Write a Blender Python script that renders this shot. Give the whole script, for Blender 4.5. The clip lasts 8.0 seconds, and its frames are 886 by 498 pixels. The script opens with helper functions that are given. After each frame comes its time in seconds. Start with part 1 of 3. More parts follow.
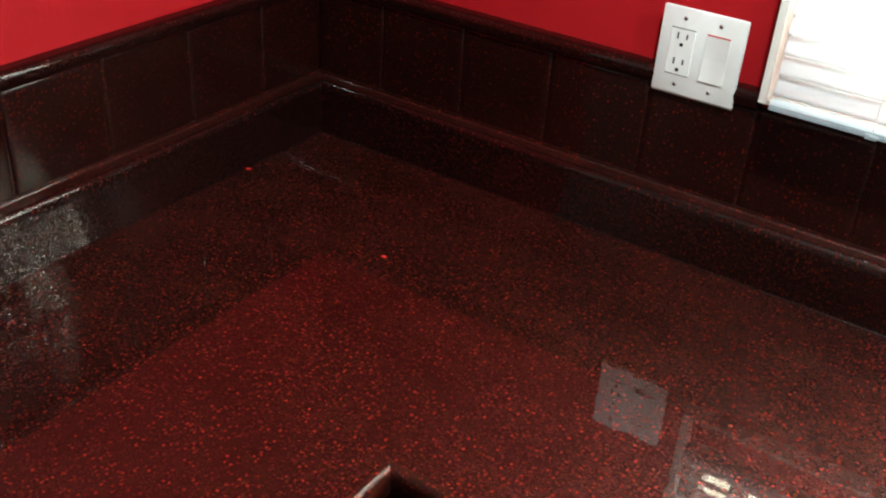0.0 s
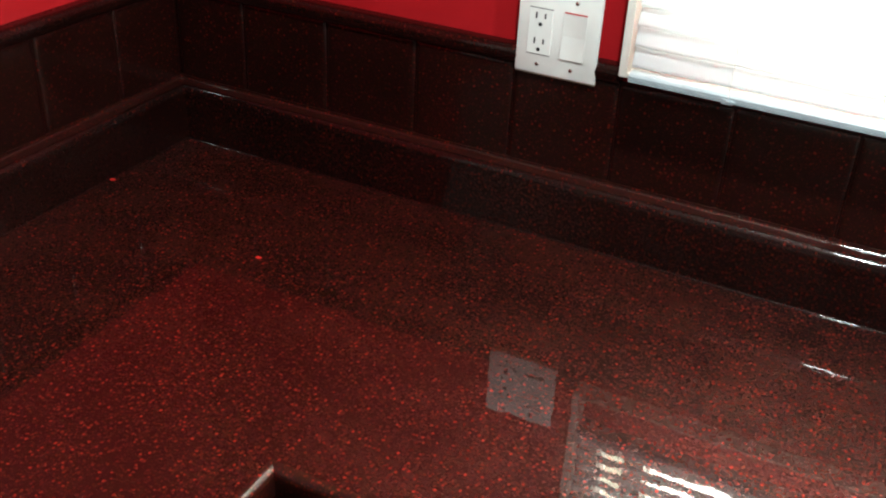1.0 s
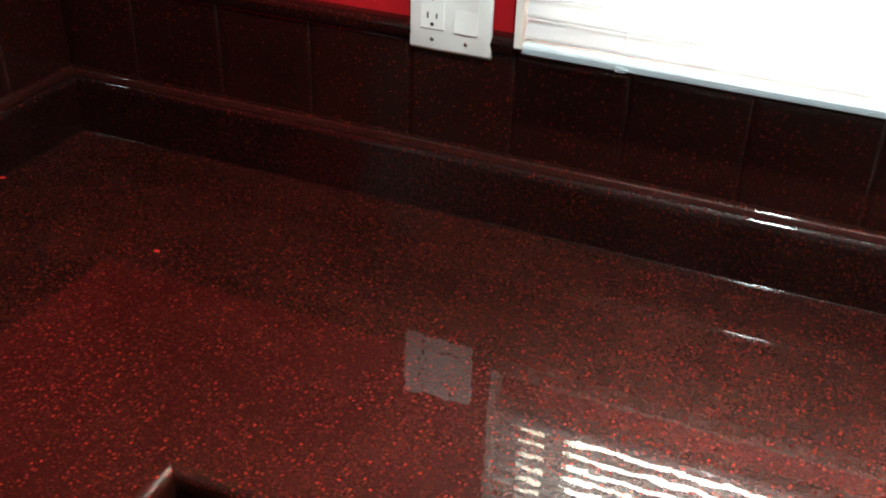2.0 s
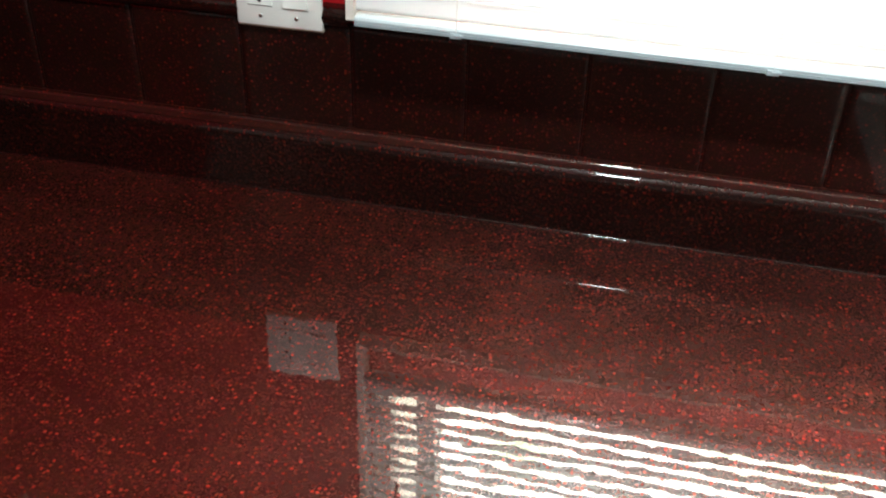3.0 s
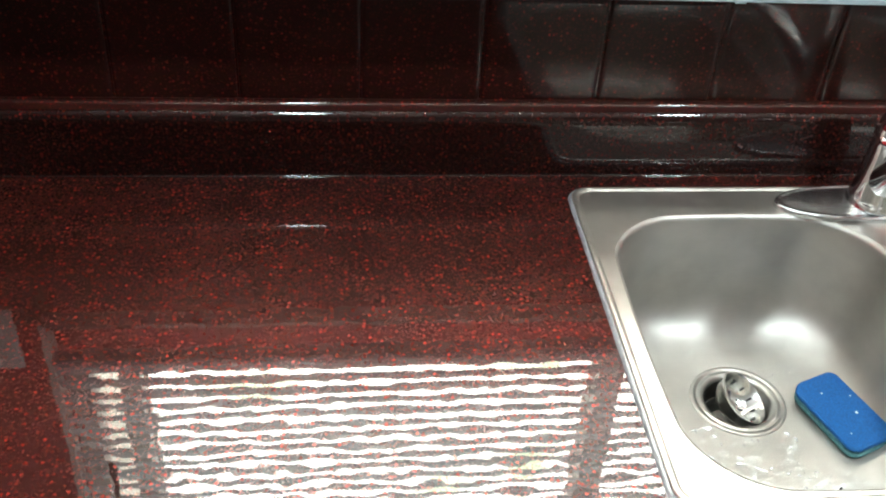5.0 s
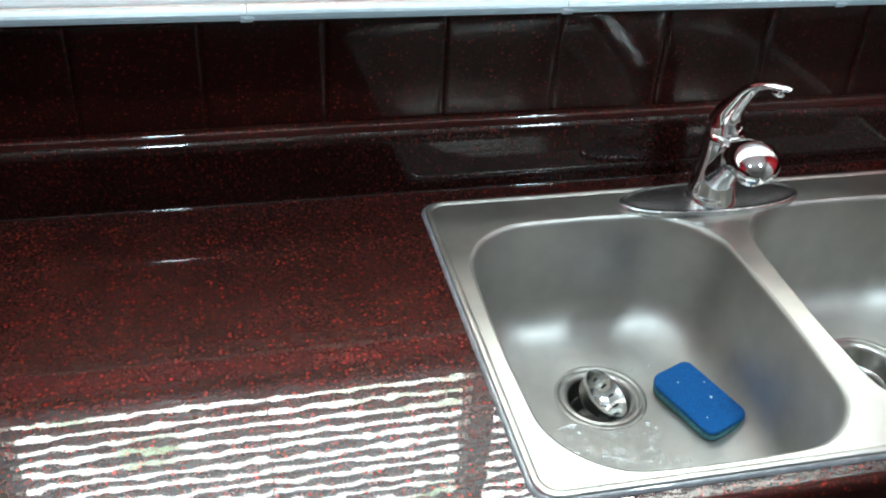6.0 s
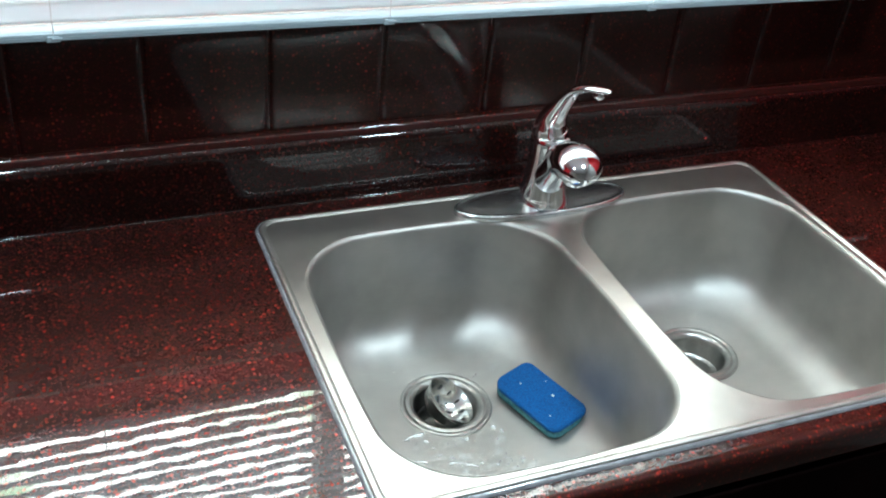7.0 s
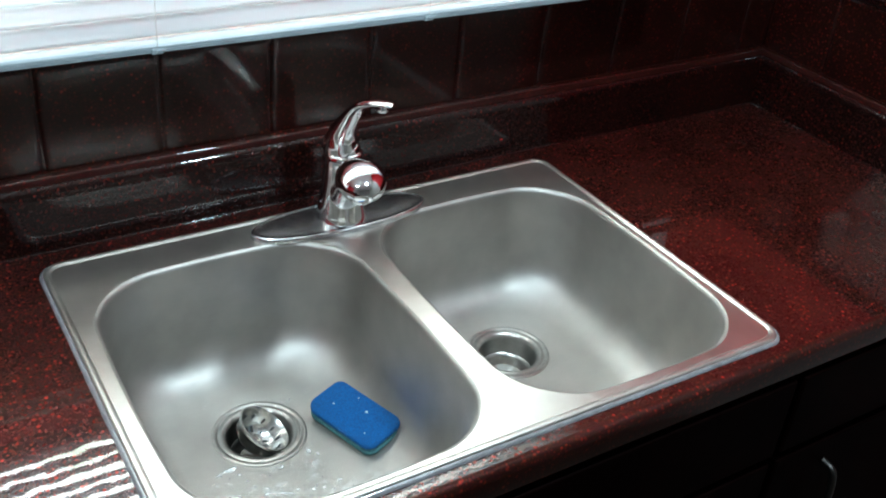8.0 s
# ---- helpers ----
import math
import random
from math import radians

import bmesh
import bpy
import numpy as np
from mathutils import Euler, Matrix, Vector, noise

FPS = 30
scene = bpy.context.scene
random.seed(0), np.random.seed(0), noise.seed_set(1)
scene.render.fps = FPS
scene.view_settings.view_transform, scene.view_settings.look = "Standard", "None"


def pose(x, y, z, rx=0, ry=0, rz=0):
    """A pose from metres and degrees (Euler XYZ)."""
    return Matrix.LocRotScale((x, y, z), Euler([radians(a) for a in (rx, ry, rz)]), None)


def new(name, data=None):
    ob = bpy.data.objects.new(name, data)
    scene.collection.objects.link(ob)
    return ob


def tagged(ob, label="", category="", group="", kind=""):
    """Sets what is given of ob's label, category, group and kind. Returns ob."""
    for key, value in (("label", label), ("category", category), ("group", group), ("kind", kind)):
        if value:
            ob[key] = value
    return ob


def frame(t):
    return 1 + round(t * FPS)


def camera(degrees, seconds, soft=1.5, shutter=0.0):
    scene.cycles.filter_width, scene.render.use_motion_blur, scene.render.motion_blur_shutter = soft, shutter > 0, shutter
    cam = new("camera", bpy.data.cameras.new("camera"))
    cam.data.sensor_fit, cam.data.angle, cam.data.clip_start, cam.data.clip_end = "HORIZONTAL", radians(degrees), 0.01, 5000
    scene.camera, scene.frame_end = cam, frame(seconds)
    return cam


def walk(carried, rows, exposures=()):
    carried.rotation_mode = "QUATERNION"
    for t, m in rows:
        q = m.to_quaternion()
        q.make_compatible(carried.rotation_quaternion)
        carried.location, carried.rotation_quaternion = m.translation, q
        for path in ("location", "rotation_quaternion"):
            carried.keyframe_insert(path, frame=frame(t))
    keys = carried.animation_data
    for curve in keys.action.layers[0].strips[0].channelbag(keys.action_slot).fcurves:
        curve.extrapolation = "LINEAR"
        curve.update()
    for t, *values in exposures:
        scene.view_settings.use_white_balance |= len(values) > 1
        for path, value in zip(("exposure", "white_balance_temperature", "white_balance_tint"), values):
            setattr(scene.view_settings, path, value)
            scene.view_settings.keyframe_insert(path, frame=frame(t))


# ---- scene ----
EXPOSURES = [(0.0, 0.36, 6300, 9), (4.5, 0.32, 6300, 9), (5.8, -0.46, 5500, 4), (8.0, -0.50, 5400, 4)]
OUTDOORS, LAMP_W = 42.0, 22.0
cam = camera(47.35, 8.0, soft=2.0)
ROWS = [
    (0.0, 1.0255, -1.2153, 1.6488, 58.791, -3.385, 34.232),
    (0.5, 1.0311, -1.2075, 1.6363, 58.844, -3.341, 31.728),
    (1.0, 1.0493, -1.1978, 1.6194, 59.743, -2.674, 27.041),
    (1.2, 1.0492, -1.1918, 1.6201, 59.389, -2.492, 25.535),
    (2.3, 1.0946, -1.1423, 1.6129, 57.831, -1.452, 21.136),
    (2.5, 1.0981, -1.1320, 1.6168, 56.884, -1.161, 19.575),
    (3.0, 1.0807, -1.1295, 1.6305, 56.204, -1.389, 12.866),
    (3.5, 1.0781, -1.1093, 1.6297, 54.343, -1.767, 11.008),
    (4.0, 1.0929, -1.0848, 1.6168, 52.619, -1.708, 7.776),
    (4.5, 1.0829, -1.0763, 1.6342, 51.109, -2.578, -0.772),
    (4.7, 1.0992, -1.0875, 1.6359, 51.684, -3.056, -2.810),
    (5.8, 1.1582, -1.1330, 1.6101, 55.584, -2.954, -11.280),
    (6.0, 1.1637, -1.1383, 1.6199, 55.692, -3.260, -12.940),
    (6.5, 1.1506, -1.1319, 1.6138, 56.525, -4.496, -18.917),
    (7.0, 1.1918, -1.1371, 1.6221, 56.760, -4.947, -21.521),
    (7.5, 1.2530, -1.1515, 1.6282, 57.111, -4.472, -25.140),
    (8.0, 1.2650, -1.1550, 1.6430, 57.643, -4.650, -31.341),
]
walk(cam, [(t, pose(x, y, z, rx, ry, rz)) for t, x, y, z, rx, ry, rz in ROWS], EXPOSURES)

# ---- light ----
world = bpy.data.worlds.new("world")
scene.world = world
world.use_nodes = True
wn = world.node_tree.nodes
sky = wn.new("ShaderNodeTexSky")
sky.sky_type, sky.sun_disc = "NISHITA", False
sky.sun_elevation, sky.sun_rotation = radians(40), radians(150)
world.node_tree.links.new(sky.outputs["Color"], wn["Background"].inputs["Color"])
wn["Background"].inputs["Strength"].default_value = 0.1

C = 0.914            # worktop height
D = 0.571            # flat depth of the worktop in front of the upstand
XR = 2.712           # face of the upstand on the end wall
TILE = 0.1512
LIP = 0.9990         # top of the upstand
WALL = 0.040         # plaster face behind the tiles, from the upstand face
CEIL = 2.44
WX0, WX1, WZ0, WZ1 = 0.722, 2.398, 1.282, 2.060    # window opening

# ---- materials ----


def material(name):
    m = bpy.data.materials.new(name)
    m.use_nodes = True
    return m, m.node_tree.nodes, m.node_tree.links, m.node_tree.nodes["Principled BSDF"]


def ramp(nodes, links, fac, stops):
    r = nodes.new("ShaderNodeValToRGB")
    els = r.color_ramp.elements
    els[0].position, els[0].color = stops[0][0], (*stops[0][1], 1)
    els[-1].position, els[-1].color = stops[-1][0], (*stops[-1][1], 1)
    for p, c in stops[1:-1]:
        els.new(p).color = (*c, 1)
    links.new(fac, r.inputs["Fac"])
    return r.outputs["Color"]


def tex(nodes, links, kind, scale, detail=2.0, vector=None, rough=0.5):
    n = nodes.new(kind)
    n.inputs["Scale"].default_value = scale
    if "Detail" in n.inputs:
        n.inputs["Detail"].default_value = detail
    if "Roughness" in n.inputs:
        n.inputs["Roughness"].default_value = rough
    if vector is None:
        g = nodes.new("ShaderNodeNewGeometry")
        vector = g.outputs["Position"]
    links.new(vector, n.inputs["Vector"])
    return n


def mixc(nodes, links, fac, a, b, mode="MIX"):
    m = nodes.new("ShaderNodeMix")
    m.data_type, m.blend_type = "RGBA", mode
    for sock, v in ((m.inputs[0], fac), (m.inputs[6], a), (m.inputs[7], b)):
        if isinstance(v, (float, int)):
            sock.default_value = v
        elif isinstance(v, tuple):
            sock.default_value = (*v, 1)
        else:
            links.new(v, sock)
    return m.outputs[2]


def bump(nodes, links, height, strength, distance, into):
    b = nodes.new("ShaderNodeBump")
    b.inputs["Strength"].default_value, b.inputs["Distance"].default_value = strength, distance
    links.new(height, b.inputs["Height"])
    links.new(b.outputs["Normal"], into)


def plain(name, color, rough=0.5, metal=0.0, spec=0.5, vary=0.12, scale=30.0, bumpy=0.1, coat=0.0):
    m, n, l, p = material(name)
    a = tex(n, l, "ShaderNodeTexNoise", scale, 4)
    dark = tuple(c * (1 - vary) for c in color)
    light = tuple(min(1, c * (1 + vary)) for c in color)
    l.new(ramp(n, l, a.outputs["Fac"], [(0.3, dark), (0.7, light)]), p.inputs["Base Color"])
    p.inputs["Roughness"].default_value, p.inputs["Metallic"].default_value = rough, metal
    p.inputs["Specular IOR Level"].default_value = spec
    p.inputs["Coat Weight"].default_value = coat
    if bumpy:
        b = tex(n, l, "ShaderNodeTexNoise", scale * 9, 3)
        bump(n, l, b.outputs["Fac"], bumpy, 0.002, p.inputs["Normal"])
    return m


def flake_coat(name, wave, ior, gloss, flakes=1.0, ground=1.0, streaks=0.0):
    """Black paint with red metal flakes of two sizes under a thick clear coat; streaks are level brush marks in it.
    flakes and ground scale the brightness of the chips and of the paint beneath.
    """
    m, n, l, p = material(name)
    geo = n.new("ShaderNodeNewGeometry")
    jitter = tex(n, l, "ShaderNodeTexNoise", 420.0, 1.0)
    warp = n.new("ShaderNodeVectorMath")
    warp.operation = "MULTIPLY_ADD"
    warp.inputs[1].default_value = (0.0034, 0.0034, 0.0034)
    l.new(jitter.outputs["Color"], warp.inputs[0])
    l.new(geo.outputs["Position"], warp.inputs[2])

    def blobs(col, scale, keep, size, deep, bright, warm):
        """Lays flakes over col: round chips at the middle of some cells, each with a tone of its own."""
        v = tex(n, l, "ShaderNodeTexVoronoi", scale, 0.0, warp.outputs[0])
        sep = n.new("ShaderNodeSeparateColor")
        l.new(v.outputs["Color"], sep.inputs["Color"])
        shape = ramp(n, l, v.outputs["Distance"], [(size * 0.25, (1, 1, 1)), (size, (0, 0, 0))])
        pick = ramp(n, l, sep.outputs[0], [(1 - keep, (0, 0, 0)), (1 - keep * 0.8, (0.55, 0.55, 0.55)), (1.0, (1, 1, 1))])
        tone = mixc(n, l, sep.outputs[1], deep, bright)
        tone = mixc(n, l, ramp(n, l, sep.outputs[2], [(0.80, (0, 0, 0)), (1.0, (1, 1, 1))]), tone, warm)
        return mixc(n, l, mixc(n, l, 1.0, shape, pick, "MULTIPLY"), col, tone)

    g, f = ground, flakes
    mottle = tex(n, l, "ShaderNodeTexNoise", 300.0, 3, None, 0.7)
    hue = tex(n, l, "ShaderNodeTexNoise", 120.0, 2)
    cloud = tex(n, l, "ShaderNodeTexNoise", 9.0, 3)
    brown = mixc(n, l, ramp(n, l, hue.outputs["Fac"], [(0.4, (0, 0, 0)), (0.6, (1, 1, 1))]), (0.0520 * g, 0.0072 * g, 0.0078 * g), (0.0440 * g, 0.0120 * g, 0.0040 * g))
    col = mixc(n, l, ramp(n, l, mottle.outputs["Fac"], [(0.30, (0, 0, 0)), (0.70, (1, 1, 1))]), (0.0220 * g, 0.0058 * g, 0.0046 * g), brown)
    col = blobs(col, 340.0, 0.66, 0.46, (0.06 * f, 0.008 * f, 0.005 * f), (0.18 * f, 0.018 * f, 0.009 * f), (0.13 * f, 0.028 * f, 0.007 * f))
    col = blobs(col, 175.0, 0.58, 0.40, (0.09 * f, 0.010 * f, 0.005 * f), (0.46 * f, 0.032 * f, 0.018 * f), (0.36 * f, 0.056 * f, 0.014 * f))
    shade = ramp(n, l, cloud.outputs["Fac"], [(0.3, (0.66, 0.66, 0.66)), (0.7, (1.0, 1.0, 1.0))])
    col = mixc(n, l, 1.0, col, shade, "MULTIPLY")
    l.new(col, p.inputs["Base Color"])
    p.inputs["Roughness"].default_value = 0.45
    p.inputs["Metallic"].default_value = 0.4
    p.inputs["Specular IOR Level"].default_value = 0.1
    p.inputs["Coat Weight"].default_value = 1.0
    p.inputs["Coat IOR"].default_value = ior
    p.inputs["Coat Roughness"].default_value = gloss
    w = tex(n, l, "ShaderNodeTexNoise", 34.0, 1.4)
    height = w.outputs["Fac"]
    if streaks:
        mp = n.new("ShaderNodeMapping")
        mp.inputs["Scale"].default_value = (5.0, 5.0, 120.0)
        l.new(geo.outputs["Position"], mp.inputs["Vector"])
        brush = tex(n, l, "ShaderNodeTexNoise", 1.0, 2, mp.outputs["Vector"])
        add = n.new("ShaderNodeMath")
        add.operation = "MULTIPLY_ADD"
        add.inputs[1].default_value = streaks
        l.new(brush.outputs["Fac"], add.inputs[0]); l.new(height, add.inputs[2])
        height = add.outputs[0]
    bump(n, l, height, wave, 0.002, p.inputs["Coat Normal"])
    return m


TOP = flake_coat("flake_coated_worktop", 0.064, 1.58, 0.018, 1.2, 0.74)
# Upstand, tiles and cap are darkened copies: shade on upright faces as colour.
UPSTAND = flake_coat("flake_coat_shaded_upstand", 0.010, 1.43, 0.050, 0.45, 0.32, 5.0)
EDGE = flake_coat("flake_coated_edge", 0.012, 1.25, 0.03, 1.2, 0.9)
# Ledge copy toned brighter than the upstand: light from above in its colour.
LEDGE = flake_coat("flake_coated_ledge", 0.004, 1.5, 0.020, 0.75, 0.85, 1.0)
TILES = flake_coat("flake_coat_shaded_tile", 0.010, 1.38, 0.080, 0.55, 0.50)
CAP = flake_coat("flake_coat_shaded_cap", 0.010, 1.45, 0.05, 0.4, 0.4)
SAND = plain("pale_wall_paint", (0.38, 0.36, 0.33), 0.7, vary=0.04, scale=8, bumpy=0.1)
RED = plain("red_wall_paint", (0.39, 0.008, 0.012), 0.6, spec=0.2, vary=0.05, scale=12, bumpy=0.15)
WHITE = plain("white_plastic", (0.80, 0.83, 0.80), 0.35, vary=0.03, bumpy=0.02)
VINYL = plain("white_window_vinyl", (0.75, 0.73, 0.68), 0.4, vary=0.04, bumpy=0.03)
CEILING = plain("ceiling_paint", (0.90, 0.89, 0.87), 0.8, vary=0.03, bumpy=0.1)
# Flat black for slots, holes and the shadow in the plate's gaps.
BLACK = plain("slot_and_shadow_black", (0.02, 0.02, 0.02), 0.5, bumpy=0)
REDLINE = plain("red_wall_reflection", (0.55, 0.03, 0.03), 0.4, bumpy=0)
FLOOR = plain("brown_floor_tile", (0.06, 0.042, 0.032), 0.35, vary=0.3, scale=9)
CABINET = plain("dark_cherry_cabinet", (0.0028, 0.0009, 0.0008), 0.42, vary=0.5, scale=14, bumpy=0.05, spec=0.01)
CHROME = plain("chrome", (0.80, 0.81, 0.82), 0.07, 1.0, vary=0.04, scale=20, bumpy=0.0)
# Rougher chrome, its tone mottled at random, for the faucet's base plate.
DULL_CHROME = plain("mottled_chrome", (0.70, 0.71, 0.72), 0.25, 1.0, vary=0.3, scale=70, bumpy=0.05)
PEWTER = plain("dark_pewter", (0.07, 0.066, 0.062), 0.4, 1.0, vary=0.1, bumpy=0.0)
DRAIN = plain("dull_drain_steel", (0.42, 0.41, 0.385), 0.3, 1.0, vary=0.12, scale=90, bumpy=0.05)
NICKEL = plain("satin_nickel", (0.6, 0.59, 0.56), 0.25, 1.0, vary=0.05, bumpy=0.0)
SPONGE_TOP = plain("blue_scouring_pad", (0.005, 0.105, 0.36), 0.9, vary=0.3, scale=420, bumpy=0.9)
SPONGE = plain("teal_sponge_foam", (0.09, 0.24, 0.27), 0.9, vary=0.3, scale=250, bumpy=0.9)
CORD = plain("pale_cord", (0.72, 0.72, 0.70), 0.7, bumpy=0)
RAIL = plain("cool_white_rail", (0.37, 0.44, 0.47), 0.3, vary=0.03, bumpy=0.02)
SEALANT = plain("clear_grey_sealant", (0.20, 0.20, 0.21), 0.22, vary=0.25, scale=60, bumpy=0.15, coat=1.0)
CAULK = plain("beige_caulk", (0.5, 0.45, 0.36), 0.7, bumpy=0)
WAND = plain("smoky_wand", (0.10, 0.07, 0.06), 0.25, bumpy=0)


def steel(name, rough, tone=1.0):
    m, n, l, p = material(name)
    g = n.new("ShaderNodeNewGeometry")
    mp = n.new("ShaderNodeMapping")
    mp.inputs["Scale"].default_value = (9, 260, 260)
    l.new(g.outputs["Position"], mp.inputs["Vector"])
    fine = tex(n, l, "ShaderNodeTexNoise", 4.0, 4, mp.outputs["Vector"])
    smear = tex(n, l, "ShaderNodeTexNoise", 14.0, 3)
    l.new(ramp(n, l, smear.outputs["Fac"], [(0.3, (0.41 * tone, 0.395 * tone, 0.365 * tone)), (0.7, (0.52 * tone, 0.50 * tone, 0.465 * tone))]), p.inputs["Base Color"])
    p.inputs["Metallic"].default_value = 1.0
    mr = n.new("ShaderNodeMapRange")
    mr.inputs["To Min"].default_value, mr.inputs["To Max"].default_value = rough * 0.8, rough * 1.25
    l.new(fine.outputs["Fac"], mr.inputs["Value"])
    l.new(mr.outputs["Result"], p.inputs["Roughness"])
    p.inputs["Anisotropic"].default_value = 0.0
    bump(n, l, fine.outputs["Fac"], 0.06, 0.001, p.inputs["Normal"])
    return m


# One steel toned in colour: bowls as shaded, rim and edge as lit.
STEEL = steel("shaded_brushed_stainless", 0.50, 0.93)
EDGE_STEEL = steel("lit_stainless_edge", 0.36, 1.4)
RIM = steel("worn_lit_stainless_rim", 0.33, 1.38)


def slat_material():
    m, n, l, p = material("white_blind_slat")
    p.inputs["Base Color"].default_value = (0.80, 0.86, 0.89, 1)
    p.inputs["Roughness"].default_value = 0.4
    p.inputs["Coat Weight"].default_value, p.inputs["Coat IOR"].default_value, p.inputs["Coat Roughness"].default_value = 1.0, 1.8, 0.12
    t = n.new("ShaderNodeBsdfTranslucent")
    t.inputs["Color"].default_value = (0.85, 0.94, 1.0, 1)
    x = n.new("ShaderNodeMixShader")
    x.inputs[0].default_value = 0.58
    l.new(p.outputs[0], x.inputs[1]); l.new(t.outputs[0], x.inputs[2])
    glow = n.new("ShaderNodeBsdfRefraction")         # thin vinyl lets some light straight on, spread wide
    glow.inputs["Color"].default_value = (1.0, 0.92, 0.82, 1)
    glow.inputs["Roughness"].default_value, glow.inputs["IOR"].default_value = 0.5, 1.02
    y = n.new("ShaderNodeMixShader")
    y.inputs[0].default_value = 0.19
    l.new(x.outputs[0], y.inputs[1]); l.new(glow.outputs[0], y.inputs[2])
    l.new(y.outputs[0], n["Material Output"].inputs["Surface"])
    return m


SLAT = slat_material()


def glass_material(name, rough=0.0, ior=1.45, tint=(0.97, 0.98, 0.98)):
    m, n, l, p = material(name)
    p.inputs["Transmission Weight"].default_value = 1.0
    p.inputs["Roughness"].default_value = rough
    p.inputs["IOR"].default_value = ior
    p.inputs["Base Color"].default_value = (*tint, 1)
    return m


GLASS = glass_material("window_glass")
# Grey-tinted, slightly rough glass for the side strips.
HAZY_GLASS = glass_material("grey_side_glass", 0.12, 1.45, (0.36, 0.345, 0.32))
WATER = glass_material("water", 0.0, 1.36, (1.0, 1.0, 1.0))


def backdrop_material():
    m, n, l, p = material("bright_outdoors")
    a = tex(n, l, "ShaderNodeTexNoise", 0.55, 5)
    g = n.new("ShaderNodeNewGeometry")
    xyz = n.new("ShaderNodeSeparateXYZ")
    l.new(g.outputs["Position"], xyz.inputs[0])
    up = n.new("ShaderNodeMapRange")
    up.inputs["From Min"].default_value, up.inputs["From Max"].default_value = -2.0, 18.0
    l.new(xyz.outputs["Z"], up.inputs["Value"])
    sky_line = ramp(n, l, up.outputs["Result"], [(0.0, (0.10, 0.11, 0.10)), (0.16, (0.16, 0.17, 0.14)), (0.26, (0.78, 0.77, 0.70)), (0.5, (1.0, 0.95, 0.81)), (1.0, (1.0, 0.95, 0.82))])
    col = ramp(n, l, a.outputs["Fac"], [(0.30, (0.22, 0.34, 0.18)), (0.38, (0.55, 0.60, 0.50)), (0.46, (0.98, 0.98, 0.97))])
    side = n.new("ShaderNodeMath")                   # dim beige to either side, added to dull reflections at a slant
    side.operation = "ABSOLUTE"
    off = n.new("ShaderNodeMath")
    off.operation = "SUBTRACT"
    off.inputs[1].default_value = 1.5
    l.new(xyz.outputs["X"], off.inputs[0]); l.new(off.outputs[0], side.inputs[0])
    far = n.new("ShaderNodeMapRange")
    far.inputs["From Min"].default_value, far.inputs["From Max"].default_value = 5.2, 7.4
    l.new(side.outputs[0], far.inputs["Value"])
    whole = mixc(n, l, far.outputs["Result"], mixc(n, l, 1.0, col, sky_line, "MULTIPLY"), (0.31, 0.275, 0.22))
    e = n.new("ShaderNodeEmission")
    l.new(whole, e.inputs["Color"])
    e.inputs["Strength"].default_value = OUTDOORS
    l.new(e.outputs[0], n["Material Output"].inputs["Surface"])
    return m


# ---- mesh helpers ----


def to_object(name, bm, mat, smooth=False):
    me = bpy.data.meshes.new(name)
    bmesh.ops.recalc_face_normals(bm, faces=bm.faces)
    if smooth:
        for f in bm.faces:
            f.smooth = True
    bm.to_mesh(me)
    bm.free()
    me.materials.append(mat)
    if smooth:
        me.set_sharp_from_angle(angle=radians(smooth if smooth is not True else 40))
    return new(name, me)


def part(name, bm, mat, parent, label="", smooth=False):
    ob = to_object(name, bm, mat, smooth)
    ob.parent = parent
    if label:
        tagged(ob, label)
    return ob


def thing(name, label, category, group="", kind="", at=(0, 0, 0)):
    ob = new(name)
    ob.empty_display_size = 0.05
    ob.location = at
    return tagged(ob, label, category, group, kind)


def box(bm, x0, x1, y0, y1, z0, z1, bevel=0.0, seg=2):
    vs = bmesh.ops.create_cube(bm, size=1.0)["verts"]
    for v in vs:
        v.co = Vector(((x0 + x1) / 2 + v.co.x * (x1 - x0), (y0 + y1) / 2 + v.co.y * (y1 - y0), (z0 + z1) / 2 + v.co.z * (z1 - z0)))
    if bevel:
        es = list({e for v in vs for e in v.link_edges})
        bmesh.ops.bevel(bm, geom=es, offset=bevel, segments=seg, affect="EDGES", profile=0.5)
    return bm


def boxes(*dims, bevel=0.0):
    bm = bmesh.new()
    for d in dims:
        box(bm, *d, bevel=bevel)
    return bm


def sweep(bm, path, profile, caps=True):
    """Extrudes a profile of (offset to the left, z) along a flat path of (x, y), mitred at the bends."""
    rows = []
    for i, p in enumerate(path):
        p = Vector(p)
        a = (p - Vector(path[i - 1])).normalized() if i else None
        b = (Vector(path[i + 1]) - p).normalized() if i + 1 < len(path) else None
        a, b = a or b, b or a
        n1, n2 = Vector((-a.y, a.x)), Vector((-b.y, b.x))
        m = (n1 + n2).normalized()
        m = m / m.dot(n1)
        rows.append([(p.x + m.x * o, p.y + m.y * o, z) for o, z in profile])
    ends = []
    for r, s in zip(rows, rows[1:]):                 # each straight run keeps its own corners, so the mitres stay crisp
        r, s = [bm.verts.new(c) for c in r], [bm.verts.new(c) for c in s]
        ends.append((r, s))
        for j in range(len(profile) - 1):
            bm.faces.new((r[j], r[j + 1], s[j + 1], s[j]))
    if caps:
        bm.faces.new(ends[0][0]); bm.faces.new(ends[-1][1][::-1])
    return bm


